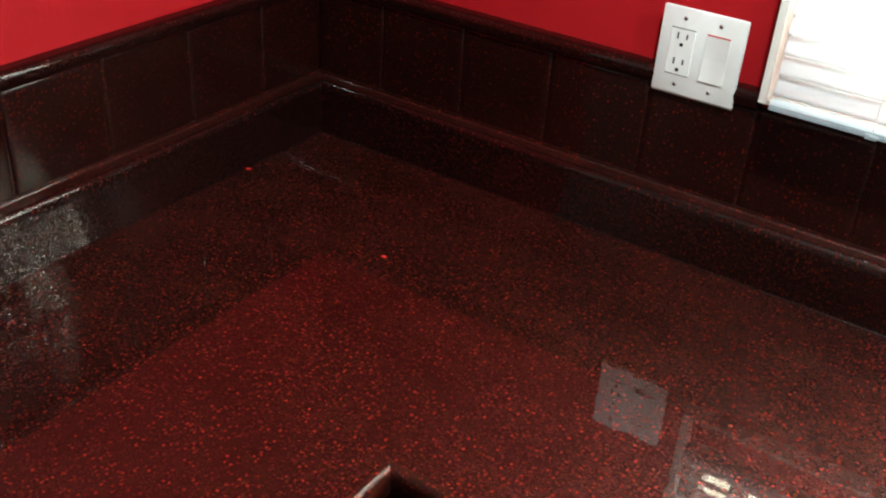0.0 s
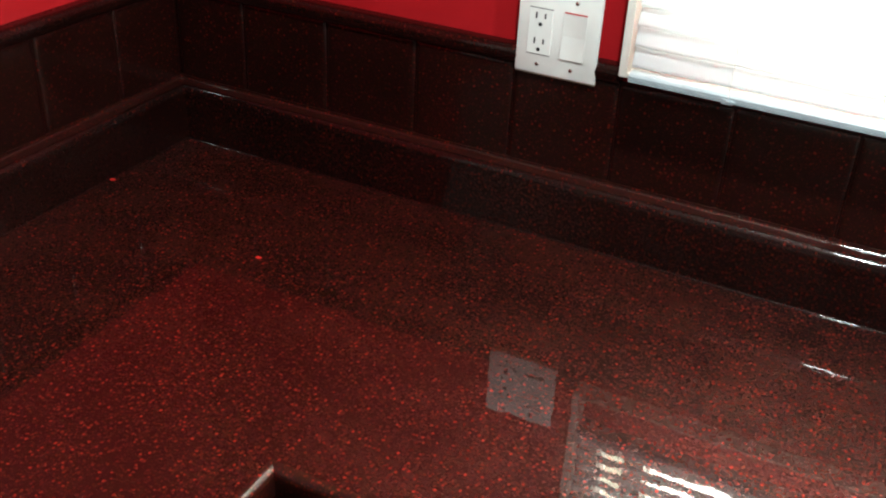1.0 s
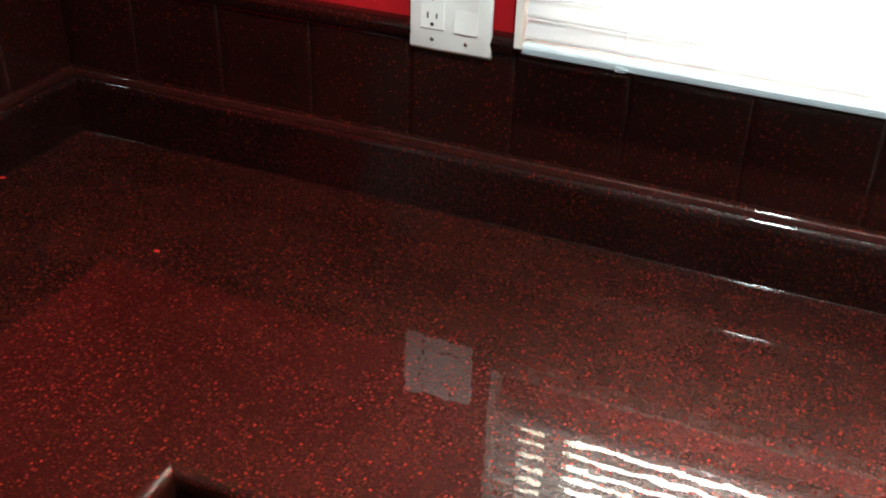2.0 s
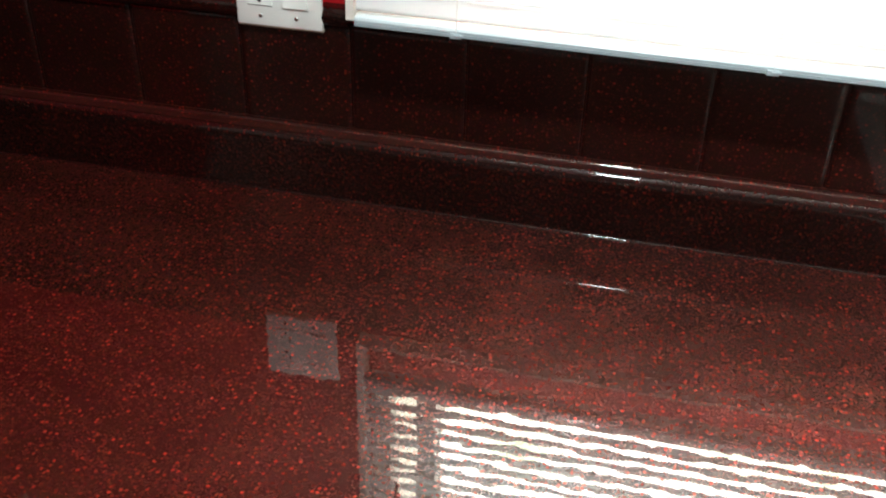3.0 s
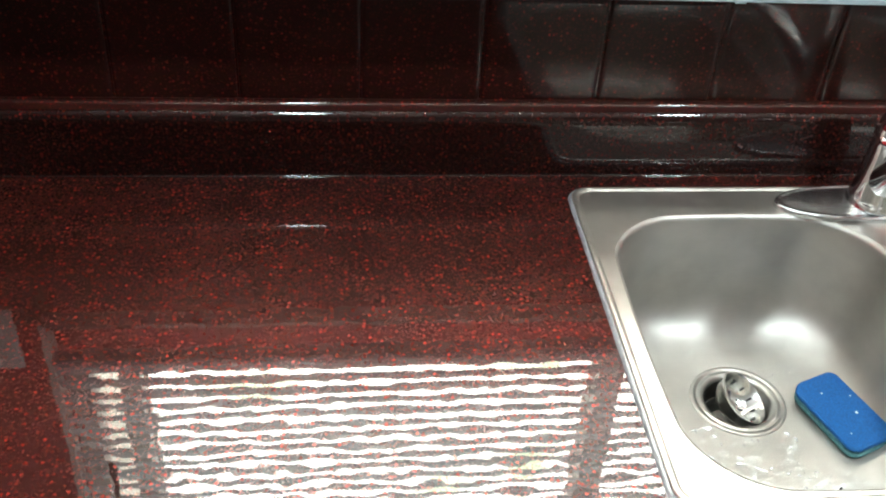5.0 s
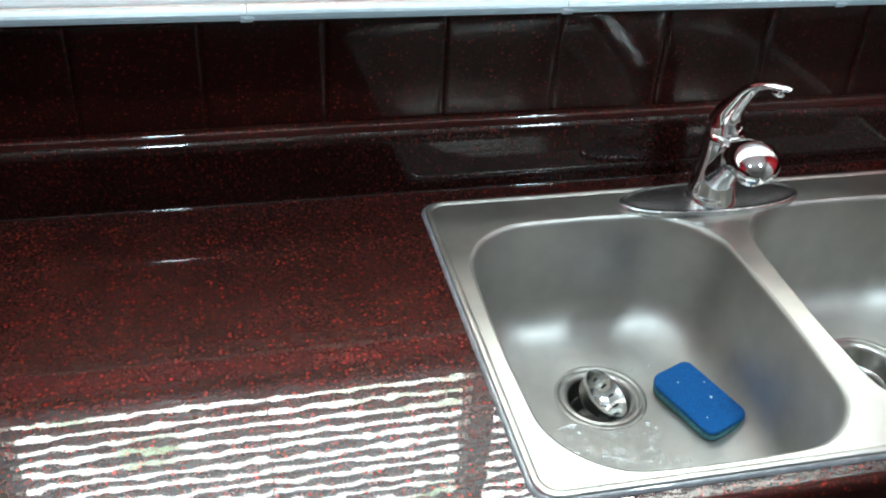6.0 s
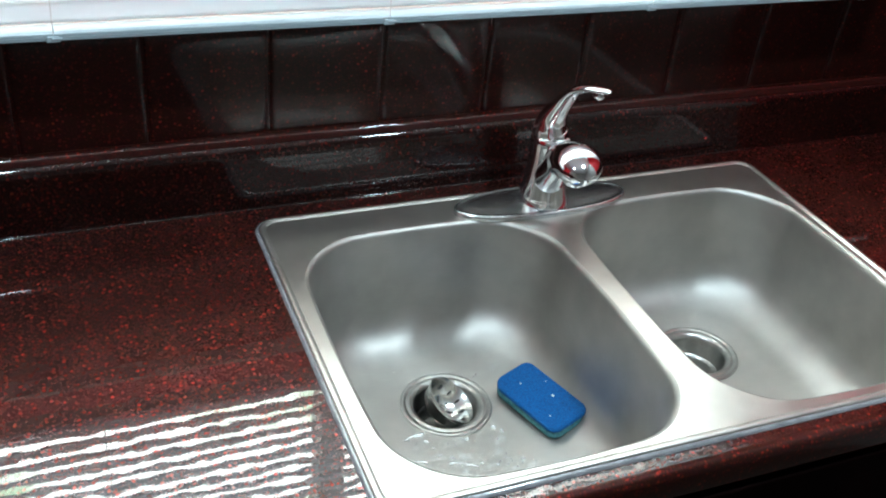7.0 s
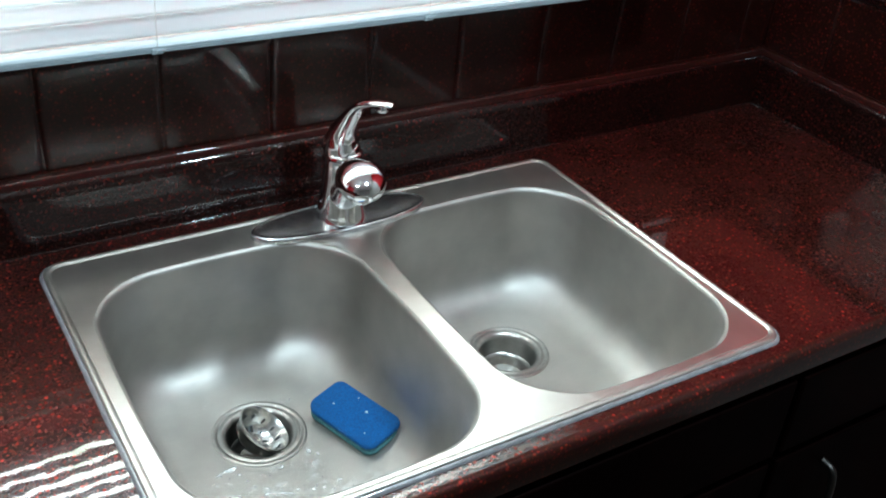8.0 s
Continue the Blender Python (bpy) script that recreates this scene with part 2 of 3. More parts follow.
def lathe(bm, profile, m=None, n=32):
    """Turns a profile of (radius, z) round the z axis."""
    m = m or Matrix.Identity(4)
    rings = []
    for r, z in profile:
        rings.append([bm.verts.new(m @ Vector((r * math.cos(2 * math.pi * k / n), r * math.sin(2 * math.pi * k / n), z))) for k in range(n)] if r > 1e-6 else [bm.verts.new(m @ Vector((0, 0, z)))])
    for a, b in zip(rings, rings[1:]):
        for k in range(n):
            q = [a[k % len(a)], a[(k + 1) % len(a)], b[(k + 1) % len(b)], b[k % len(b)]]
            q = list(dict.fromkeys(q))
            if len(q) > 2:
                bm.faces.new(q)
    return bm


def tube(bm, points, n=20, squash=1.0, side=Vector((1, 0, 0))):
    """A closed tube through (x, y, z, radius) points; squash flattens it across its own up direction."""
    pts = [Vector(p[:3]) for p in points]
    rings = []
    for i, p in enumerate(pts):
        d = (pts[min(i + 1, len(pts) - 1)] - pts[max(i - 1, 0)]).normalized()
        s = (side - d * side.dot(d)).normalized()
        u = d.cross(s)
        r = points[i][3]
        q = points[i][4] if len(points[i]) > 4 else squash
        rings.append([bm.verts.new(p + s * (r * math.cos(2 * math.pi * k / n)) + u * (r * q * math.sin(2 * math.pi * k / n))) for k in range(n)])
    for a, b in zip(rings, rings[1:]):
        for k in range(n):
            bm.faces.new((a[k], a[(k + 1) % n], b[(k + 1) % n], b[k]))
    bm.faces.new(rings[0][::-1]); bm.faces.new(rings[-1])
    return bm


def spline(keys, steps=8):
    """Smooth points through the keys (Catmull-Rom), each key a tuple of any length."""
    out = []
    k = [np.array(a, float) for a in keys]
    k = [2 * k[0] - k[1]] + k + [2 * k[-1] - k[-2]]
    for i in range(1, len(k) - 2):
        for s in range(steps):
            t = s / steps
            out.append(tuple(0.5 * ((2 * k[i]) + (k[i + 1] - k[i - 1]) * t + (2 * k[i - 1] - 5 * k[i] + 4 * k[i + 1] - k[i + 2]) * t * t + (3 * k[i] - k[i - 1] - 3 * k[i + 1] + k[i + 2]) * t ** 3)))
    out.append(tuple(k[-2]))
    return out


def round_loop(x0, x1, y0, y1, r, n=16):
    """Points of a rounded rectangle, counter-clockwise; r is one radius or four (corner order: x1y1, x0y1, x0y0, x1y0)."""
    rs = r if isinstance(r, tuple) else (r,) * 4
    pts = []
    for k, (cx, cy, rr) in enumerate(((x1 - rs[0], y1 - rs[0], rs[0]), (x0 + rs[1], y1 - rs[1], rs[1]), (x0 + rs[2], y0 + rs[2], rs[2]), (x1 - rs[3], y0 + rs[3], rs[3]))):
        for j in range(n):
            a = math.pi / 2 * (k + j / (n - 1))
            pts.append((cx + rr * math.cos(a), cy + rr * math.sin(a)))
    return pts


def bridge(bm, a, b):
    n = len(a)
    for k in range(n):
        bm.faces.new((a[k], a[(k + 1) % n], b[(k + 1) % n], b[k]))


# ---- the room ----
wt = 0.15
YB = -3.2      # wall behind
WL, WR = -WALL, XR + WALL

tagged(to_object("floor", boxes((WL - wt, WR + wt, YB - wt, WALL + wt, -0.1, 0.0)), FLOOR), "brown tiled kitchen floor", "floor", kind="structure")
tagged(to_object("ceiling", boxes((WL - wt, WR + wt, YB - wt, WALL + wt, CEIL, CEIL + 0.1)), CEILING), "plain off-white painted ceiling", "ceiling", kind="structure")
tagged(to_object("wall_west", boxes((WL - wt, WL, -1.15, WALL + wt, 0, CEIL)), RED), "red painted kitchen wall", "wall", kind="structure")
# Pale walls out of view, added to close the room without red reflections.
tagged(to_object("wall_southwest", boxes((WL - wt, WL - 0.002, YB, -1.1505, 0, CEIL)), SAND), "added pale wall beyond the worktop, out of view", "wall", kind="structure")
tagged(to_object("wall_east", boxes((WR, WR + wt, -0.66, WALL + wt, 0, CEIL)), RED), "red painted kitchen wall", "wall", kind="structure")
tagged(to_object("wall_southeast", boxes((WR + 0.02, WR + wt, YB, -0.6605, 0, CEIL)), SAND), "added pale wall beyond the worktop, out of view", "wall", kind="structure")
tagged(to_object("wall_south", boxes((WL - wt, WR + wt, YB - wt, YB, 0, CEIL)), SAND), "pale painted wall across the room", "wall", kind="structure")
tagged(to_object("wall_north", boxes((WL, WX0, WALL, WALL + wt, 0, CEIL), (WX1, WR, WALL, WALL + wt, 0, CEIL), (WX0, WX1, WALL, WALL + wt, 0, WZ0), (WX0, WX1, WALL, WALL + wt, WZ1, CEIL)), RED), "red painted kitchen wall with a wide window", "wall", kind="structure")

# outdoors
bm = bmesh.new()
bmesh.ops.create_grid(bm, x_segments=1, y_segments=1, size=1.0, matrix=Matrix.Translation((1.5, 9, 13)) @ Matrix.Rotation(radians(90), 4, "X") @ Matrix.Diagonal((22, 16, 1, 1)))
tagged(to_object("backdrop", bm, backdrop_material()), "bright hazy sky and pale foliage outdoors", "backdrop", kind="structure")

# ---- worktop ----
worktop = thing("worktop", "glossy black worktop with red flakes under clear coat", "worktop", at=(0, 0, 0))
SX0, SX1, SY0, SY1 = 1.4275, 2.2000, -0.5545, -0.0350
hx0, hx1, hy0, hy1 = SX0 + 0.014, SX1 - 0.014, SY0 + 0.014, SY1 - 0.014
LEG = -2.3
bm = bmesh.new()


def flat(x0, x1, y0, y1):
    bm.faces.new([bm.verts.new((x, y, C)) for x, y in ((x0, y0), (x1, y0), (x1, y1), (x0, y1))])


flat(0, D, LEG, -D); flat(0, hx0, -D, 0); flat(hx1, XR, -D, 0); flat(hx0, hx1, hy1, 0); flat(hx0, hx1, -D, hy0)
part("slab", bm, TOP, worktop)
RE = 0.011           # round-over along the front
edge = [(0, C)] + [(-0.001 - RE * math.sin(a), C - RE * (1 - math.cos(a))) for a in (radians(7.5 * k) for k in range(13))] + [(-0.012, C - 0.034), (-0.010, C - 0.039), (-0.006, C - 0.041), (0.03, C - 0.041)]
bm = bmesh.new()
sweep(bm, [(D, LEG), (D, -D), (XR, -D)], edge)
part("front_edge", bm, EDGE, worktop, "rounded front edge of the worktop", smooth=60)
lr = 0.0085
face = [(-0.0026, C + 0.0003), (-0.0012, C + 0.0006), (-0.0003, C + 0.0014), (0, C + 0.0032), (0.0009, LIP - 0.0120)] + \
       [(0.001 + lr * (1 - math.cos(a)), LIP - 0.0100 + 0.016 * math.sin(a)) for a in (radians(12 * k) for k in range(0, 8))]
ledge = [(face[-1][0] + 0.0002, face[-1][1] - 0.0002), (0.0115, LIP + 0.0060), (0.0160, LIP + 0.0062), (0.0215, LIP + 0.0067), (0.0235, LIP + 0.0072), (0.0247, LIP + 0.0081), (0.0254, LIP + 0.0094), (0.0258, LIP + 0.0112), (0.0258, LIP + 0.0130), (0.037, LIP + 0.013), (0.037, LIP + 0.0045)]
face += [(0.0105, LIP + 0.004), (0.037, LIP + 0.004), (0.037, C)]
round_walls = [(0, LEG), (0, 0), (XR, 0), (XR, -D - 0.012)]
bm = bmesh.new()
sweep(bm, round_walls, face)
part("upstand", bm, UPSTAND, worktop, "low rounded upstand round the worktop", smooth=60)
bm = bmesh.new()
sweep(bm, round_walls, ledge)
part("upstand_ledge", bm, LEDGE, worktop, "narrow red-flaked ledge under the tiles", smooth=60)

# ---- sink ----
sink = thing("double_sink", "double-bowl drop-in sink of brushed stainless steel", "sink", at=(0, 0, 0))
ZD = C + 0.0045
bm = bmesh.new()
NC = 14


def bowl_loop(bowl, rad, ins):
    """A rounded rectangle whose sides bow out a little; ins shrinks it."""
    x0, x1, y0, y1 = bowl
    cx, cy = (x0 + x1) / 2, (y0 + y1) / 2
    a, b = (x1 - x0) / 2, (y1 - y0) / 2
    base = round_loop(x0 + 0.010, x1 - 0.010, y0 + 0.012, y1 - 0.012, rad, NC)
    out = []
    for k in range(len(base)):                       # straight stretches get points of their own
        p, q = base[k], base[(k + 1) % len(base)]
        m = 7 if (k + 1) % NC == 0 else 1
        for j in range(m):
            out.append((p[0] + (q[0] - p[0]) * j / m, p[1] + (q[1] - p[1]) * j / m))
    res = []
    for x, y in out:
        u, v = (x - cx) / a, (y - cy) / b
        x += 0.010 * (1 - v * v) * u
        y += 0.012 * (1 - u * u) * v
        res.append((cx + (x - cx) * (1 - ins / a), cy + (y - cy) * (1 - ins / b)))
    return res


def loop(pts, z):
    return [bm.verts.new((x, y, z)) for x, y in pts]


def edges_of(lp):
    return [bm.edges.get((lp[k], lp[(k + 1) % len(lp)])) or bm.edges.new((lp[k], lp[(k + 1) % len(lp)])) for k in range(len(lp))]


outer = None
for ins, z in ((0.0, C + 0.0003), (0.0006, C + 0.0030), (0.0018, C + 0.0055), (0.0036, C + 0.0068), (0.0056, C + 0.0070), (0.0076, C + 0.0064), (0.0092, C + 0.0052), (0.0104, ZD + 0.0001)):
    lp = loop(round_loop(SX0 + ins, SX1 - ins, SY0 + ins, SY1 - ins, 0.026 - ins * 0.6, NC), z)
    if outer:
        bridge(bm, outer, lp)
    outer = lp
part("rolled_edge", bm, EDGE_STEEL, sink, "pale raised edge of the rim", smooth=80)
bm = bmesh.new()
outer = loop(round_loop(SX0 + 0.0104, SX1 - 0.0104, SY0 + 0.0104, SY1 - 0.0104, 0.026 - 0.0104 * 0.6, NC), ZD)
L_BOWL = (1.452, 1.805, -0.5405, -0.097)
R_BOWL = (1.830, 2.184, -0.536, -0.098)
L_R, R_R = (0.085, 0.085, 0.085, 0.080), (0.085, 0.080, 0.085, 0.085)
holes = []
for bowl, rad in ((L_BOWL, L_R), (R_BOWL, R_R)):
    holes.append(loop(bowl_loop(bowl, rad, 0.0), ZD))
fill = edges_of(outer) + edges_of(holes[0]) + edges_of(holes[1])
bmesh.ops.triangle_fill(bm, use_beauty=True, use_dissolve=False, edges=fill)
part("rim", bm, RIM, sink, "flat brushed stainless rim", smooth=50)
bm = bmesh.new()
prev = None
for out, z in ((-0.0015, C + 0.0042), (0.0006, C + 0.0036), (0.0024, C + 0.0022), (0.0034, C + 0.0004)):
    lp = loop(round_loop(SX0 - out, SX1 + out, SY0 - out, SY1 + out, 0.026 + out, NC), z)
    if prev:
        bridge(bm, prev, lp)
    prev = lp
part("sealant_bead", bm, SEALANT, sink, "thin grey sealant line round the rim", smooth=80)
DRAINS = ((1.627, -0.252), (2.012, -0.252))
for bowl, rad, (dx, dy) in ((L_BOWL, L_R, DRAINS[0]), (R_BOWL, R_R, DRAINS[1])):
    bm = bmesh.new()
    prev = None
    prof = [(0.0, ZD), (0.002, ZD - 0.0008), (0.0042, ZD - 0.003), (0.0055, ZD - 0.007), (0.007, ZD - 0.02), (0.0095, C - 0.06), (0.0115, C - 0.100)]
    prof += [(0.0117 + 0.062 * (1 - math.cos(a)), C - 0.112 - 0.0565 * math.sin(a)) for a in (radians(7.5 * k) for k in range(13))] + [(0.090, C - 0.170)]
    for ins, z in prof:
        lp = loop(bowl_loop(bowl, rad, ins), z)
        if prev:
            bridge(bm, prev, lp)
        prev = lp
    base = [(v.co.x, v.co.y) for v in prev]
    # floor of the bowl: the last loop shrinks to the round of the drain
    for s in (0.4, 0.75, 1.0):
        ring = []
        for x, y in base:
            a = math.atan2(y - dy, x - dx)
            cx, cy = dx + 0.052 * math.cos(a), dy + 0.052 * math.sin(a)
            ring.append((x + (cx - x) * s, y + (cy - y) * s))
        lp = loop(ring, C - 0.170 - 0.003 * s)
        bridge(bm, prev, lp)
        prev = lp
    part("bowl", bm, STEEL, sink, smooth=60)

for k, (dx, dy) in enumerate(DRAINS):
    bm = bmesh.new()
    zf = C - 0.173
    lathe(bm, [(0.0600, zf + 0.0), (0.0594, zf + 0.0018), (0.0575, zf + 0.0026), (0.0545, zf + 0.0022), (0.0535, zf + 0.0012), (0.0515, zf + 0.0010), (0.0500, zf + 0.0020), (0.0470, zf + 0.0020), (0.0440, zf + 0.0006), (0.0415, zf - 0.0020), (0.0400, zf - 0.0065), (0.0390, zf - 0.020), (0.0382, zf - 0.030), (0.0340, zf - 0.0325), (0.0330, zf - 0.036), (0.0290, zf - 0.045), (0.0, zf - 0.047)], Matrix.Translation((dx, dy, 0)), 48)
    part("drain", bm, DRAIN, sink, "round steel drain flange and cup", smooth=45)

# ---- strainer basket, tipped in the drain ----
basket = thing("strainer_basket", "perforated chrome strainer basket tipped up in the drain", "strainer", at=(DRAINS[0][0] + 0.006, DRAINS[0][1], C - 0.168))
bm = bmesh.new()
lathe(bm, [(0.036, 0.003), (0.037, 0.0), (0.036, -0.002), (0.033, -0.004), (0.031, -0.016), (0.024, -0.024), (0.012, -0.027), (0.0, -0.0275), (0.0, -0.026), (0.012, -0.0255), (0.023, -0.0225), (0.029, -0.015), (0.0315, -0.002), (0.036, 0.003)], None, 36)
part("cup", bm, NICKEL, basket, smooth=50)
bm = bmesh.new()
lathe(bm, [(0.0, -0.012), (0.004, -0.0125), (0.0055, -0.016), (0.003, -0.019), (0.003, -0.0255)], None, 16)
part("knob", bm, NICKEL, basket, smooth=50)
bm = boxes((0.013, 0.0215, -0.0014, 0.0014, -0.0005, 0.0007))
floor_slot = to_object("slot", bm, BLACK)
bm = boxes((0.0286, 0.0302, -0.0011, 0.0011, -0.0135, -0.0060))
side_slot = to_object("slot", bm, BLACK)
for base, count, m in ((floor_slot, 8, pose(0, 0, -0.0242, 0, -15, 0)), (side_slot, 12, pose(0, 0, 0))):
    for k in range(count):
        sl = base if k == 0 else new("slot", base.data)
        sl.parent = basket
        sl.matrix_basis = pose(0, 0, 0, 0, 0, 360 * k / count) @ m
basket.rotation_euler = Euler((radians(12), radians(34), 0))

# ---- tiles ----


def tile_mesh(w, h, d=0.0105, r=0.0026):
    bm = bmesh.new()
    prev = None
    for ins, y in ((0, 0), (0, -d + r), (0.0012, -d + r * 0.55), (0.0030, -d + r * 0.22), (0.0055, -d + r * 0.06), (0.0085, -d)):
        lp = [bm.verts.new((x, y, z)) for x, z in round_loop(-w / 2 + ins, w / 2 - ins, ins, h - ins, max(0.0015, 0.004 - ins * 0.25), 3)]
        if prev:
            bridge(bm, prev, lp)
        prev = lp
    bm.faces.new(prev)
    bmesh.ops.recalc_face_normals(bm, faces=bm.faces)
    for f in bm.faces:
        f.smooth = True
    me = bpy.data.meshes.new("tile")
    bm.to_mesh(me)
    bm.free()
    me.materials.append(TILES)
    return me


TZ0, TH = LIP + 0.0035, 0.1495
TRIMZ = TZ0 + TH + 0.001
full_tile = tile_mesh(TILE - 0.0022, TH)
JOINT0 = 0.7081 - 5 * TILE       # first joint on the window wall


def tile_run(name, label, place, spans):
    run = tagged(thing(name, label, "backsplash", at=(0, 0, 0)), kind="structure")
    cut = {}
    for a, b in spans:
        w = b - a
        key = round(w, 4)
        if abs(w - TILE) < 1e-4:
            me = full_tile
        else:
            me = cut.setdefault(key, None) or tile_mesh(w - 0.0022, TH)
            cut[key] = me
        ob = new("tile", me)
        ob.parent = run
        ob.matrix_basis = place((a + b) / 2)
    return run


def spans_between(lo, hi, first):
    edges = [lo]
    x = first
    while x < hi - 0.004:
        if x > lo + 0.004:
            edges.append(x)
        x += TILE
    edges.append(hi)
    return list(zip(edges, edges[1:]))


FACE = WALL - 0.002
tile_run("backsplash_north", "row of glossy black flaked square tiles", lambda c: pose(c, FACE, TZ0) @ pose(0, random.uniform(-0.0003, 0.0003), 0, random.uniform(-0.4, 0.4), 0, random.uniform(-0.4, 0.4)), spans_between(WL + 0.012, WR - 0.012, JOINT0))
tile_run("backsplash_west", "row of glossy black flaked square tiles", lambda c: pose(-FACE, c, TZ0, 0, 0, 90) @ pose(0, random.uniform(-0.0003, 0.0003), 0, random.uniform(-0.4, 0.4), 0, random.uniform(-0.4, 0.4)), spans_between(LEG, WALL - 0.012, -0.412 - 13 * TILE))
tile_run("backsplash_east", "row of glossy black flaked square tiles", lambda c: pose(XR + FACE, c, TZ0, 0, 0, -90) @ pose(0, 0, 0, random.uniform(-0.25, 0.25), 0, random.uniform(-0.25, 0.25)), spans_between(-D - 0.02, WALL - 0.012, -0.412 - 13 * TILE))
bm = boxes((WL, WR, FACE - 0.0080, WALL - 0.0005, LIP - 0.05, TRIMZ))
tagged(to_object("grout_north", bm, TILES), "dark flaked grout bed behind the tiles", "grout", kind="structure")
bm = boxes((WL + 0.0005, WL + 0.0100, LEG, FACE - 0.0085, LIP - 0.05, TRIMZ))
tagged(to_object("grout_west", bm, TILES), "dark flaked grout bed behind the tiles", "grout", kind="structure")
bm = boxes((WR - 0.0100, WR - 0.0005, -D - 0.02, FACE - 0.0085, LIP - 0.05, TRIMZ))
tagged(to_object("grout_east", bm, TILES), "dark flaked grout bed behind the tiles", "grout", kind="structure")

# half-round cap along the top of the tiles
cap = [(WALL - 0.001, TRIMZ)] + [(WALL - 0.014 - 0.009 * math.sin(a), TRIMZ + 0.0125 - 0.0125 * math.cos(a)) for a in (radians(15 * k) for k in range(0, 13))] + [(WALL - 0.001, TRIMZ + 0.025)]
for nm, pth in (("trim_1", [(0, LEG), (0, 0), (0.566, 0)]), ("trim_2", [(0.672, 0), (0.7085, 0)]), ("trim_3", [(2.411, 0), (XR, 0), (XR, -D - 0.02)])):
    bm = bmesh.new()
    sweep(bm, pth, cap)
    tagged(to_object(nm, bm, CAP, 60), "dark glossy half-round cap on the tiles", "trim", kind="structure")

# ---- window ----
window = tagged(thing("window_1", "wide white double window behind blinds", "window", at=(0, 0, 0)), kind="structure")
CY = 0.0067
part("casing", boxes((0.7095, 0.7205, CY, WALL, 1.170, 2.075), bevel=0.001), VINYL, window)
part("casing", boxes((2.3995, 2.4105, CY, WALL, 1.170, 2.075), bevel=0.001), VINYL, window)
part("casing", boxes((0.7205, 2.3995, CY, WALL, 2.060, 2.075), bevel=0.001), VINYL, window)
part("sill", boxes((WX0, WX1, WALL + 0.0005, WALL + 0.14, WZ0 - 0.004, WZ0 + 0.002), bevel=0.001), VINYL, window, "white sill")
part("casing", boxes((0.7205, 2.3995, CY, WALL - 0.001, 1.1700, 1.1765), bevel=0.0008), VINYL, window)
fy0, fy1 = 0.045, 0.105
part("frame", boxes((WX0, 0.752, fy0, fy1, WZ0, WZ1), (2.368, WX1, fy0, fy1, WZ0, WZ1), (0.752, 2.368, fy0, fy1, WZ0, 1.293), (0.752, 2.368, fy0, fy1, 2.03, WZ1)), VINYL, window)
for a, b in ((0.752, 0.797), (2.323, 2.368)):
    strip = part("side_light", boxes((a + 0.004, b - 0.004, fy1 - 0.015, fy1 - 0.012, 1.2935, 2.0295)), HAZY_GLASS, window, "narrow glass side strip")
    strip.visible_shadow = False
for a, b in ((0.797, 1.572), (1.572, 2.323)):
    sash = part("sash", boxes((a, a + 0.031 if a < 1 else a + 0.02, fy0, fy1, 1.293, 2.03), (b - 0.031 if b > 2 else b - 0.02, b, fy0, fy1, 1.293, 2.03), (a, b, fy0 + 0.01, fy1, 1.293, 1.300), (a, b, fy0 + 0.01, fy1, 2.0, 2.03)), VINYL, window)
    pane = part("pane", boxes((a + 0.018, b - 0.018, 0.074, 0.078, 1.296, 2.01)), GLASS, sash)
    pane.visible_shadow = False

# ---- blinds ----
blind = thing("venetian_blind", "white slatted blind tilted half open over the window", "blind", at=(1.56, -0.036, 0))
BX0, BX1, BY = 0.731, 2.396, -0.036
blind.rotation_euler = Euler((0, 0.006, 0))       # hangs a little out of level
PITCH, TILT_SLAT, SW = 0.0248, 69.0, 0.0258
bm = bmesh.new()
prof = []
for k in range(7):
    u = k / 6 - 0.5
    prof.append((u * SW, 0.0022 * (1 - (2 * u) ** 2)))
top = [[bm.verts.new((x, y, z + 0.0004)) for y, z in prof] for x in (BX0 - 1.56, BX1 - 1.56)]
bot = [[bm.verts.new((x, y, z - 0.0004)) for y, z in prof] for x in (BX0 - 1.56, BX1 - 1.56)]
for k in range(6):
    bm.faces.new((top[0][k], top[1][k], top[1][k + 1], top[0][k + 1]))
    bm.faces.new((bot[0][k], bot[0][k + 1], bot[1][k + 1], bot[1][k]))
for k in (0, 6):
    bm.faces.new((top[0][k], top[1][k], bot[1][k], bot[0][k]))
bmesh.ops.recalc_face_normals(bm, faces=bm.faces)
for f in bm.faces:
    f.smooth = True
slat = bpy.data.meshes.new("slat")
bm.to_mesh(slat); bm.free()
slat.materials.append(SLAT)
z = 1.211
while z < 2.04:
    ob = new("slat", slat)
    ob.parent = blind
    ob.matrix_basis = pose(0, 0, z + random.uniform(-0.0008, 0.0008), TILT_SLAT + random.uniform(-2, 2), random.uniform(-0.05, 0.05), 0)
    z += PITCH


def rel(bm, ob):
    bmesh.ops.translate(bm, verts=bm.verts, vec=-ob.location)
    return bm


rail = [(-0.0120, 1.1812), (-0.0125, 1.1818), (-0.0126, 1.1828), (-0.0117, 1.1831), (-0.0117, 1.1838), (-0.0128, 1.1842), (-0.0129, 1.1850), (-0.0119, 1.1854), (-0.0119, 1.1861), (-0.0128, 1.1865), (-0.0126, 1.1890), (-0.0105, 1.1912), (-0.004, 1.1926), (0.004, 1.1926), (0.0105, 1.1912), (0.0126, 1.1890), (0.0126, 1.1818), (0.0118, 1.1811)]
bm = bmesh.new()
ends = [[bm.verts.new((x, BY + y, z)) for y, z in rail] for x in (BX0, BX1)]
bridge(bm, ends[0], ends[1])
bm.faces.new(ends[0][::-1]); bm.faces.new(ends[1])
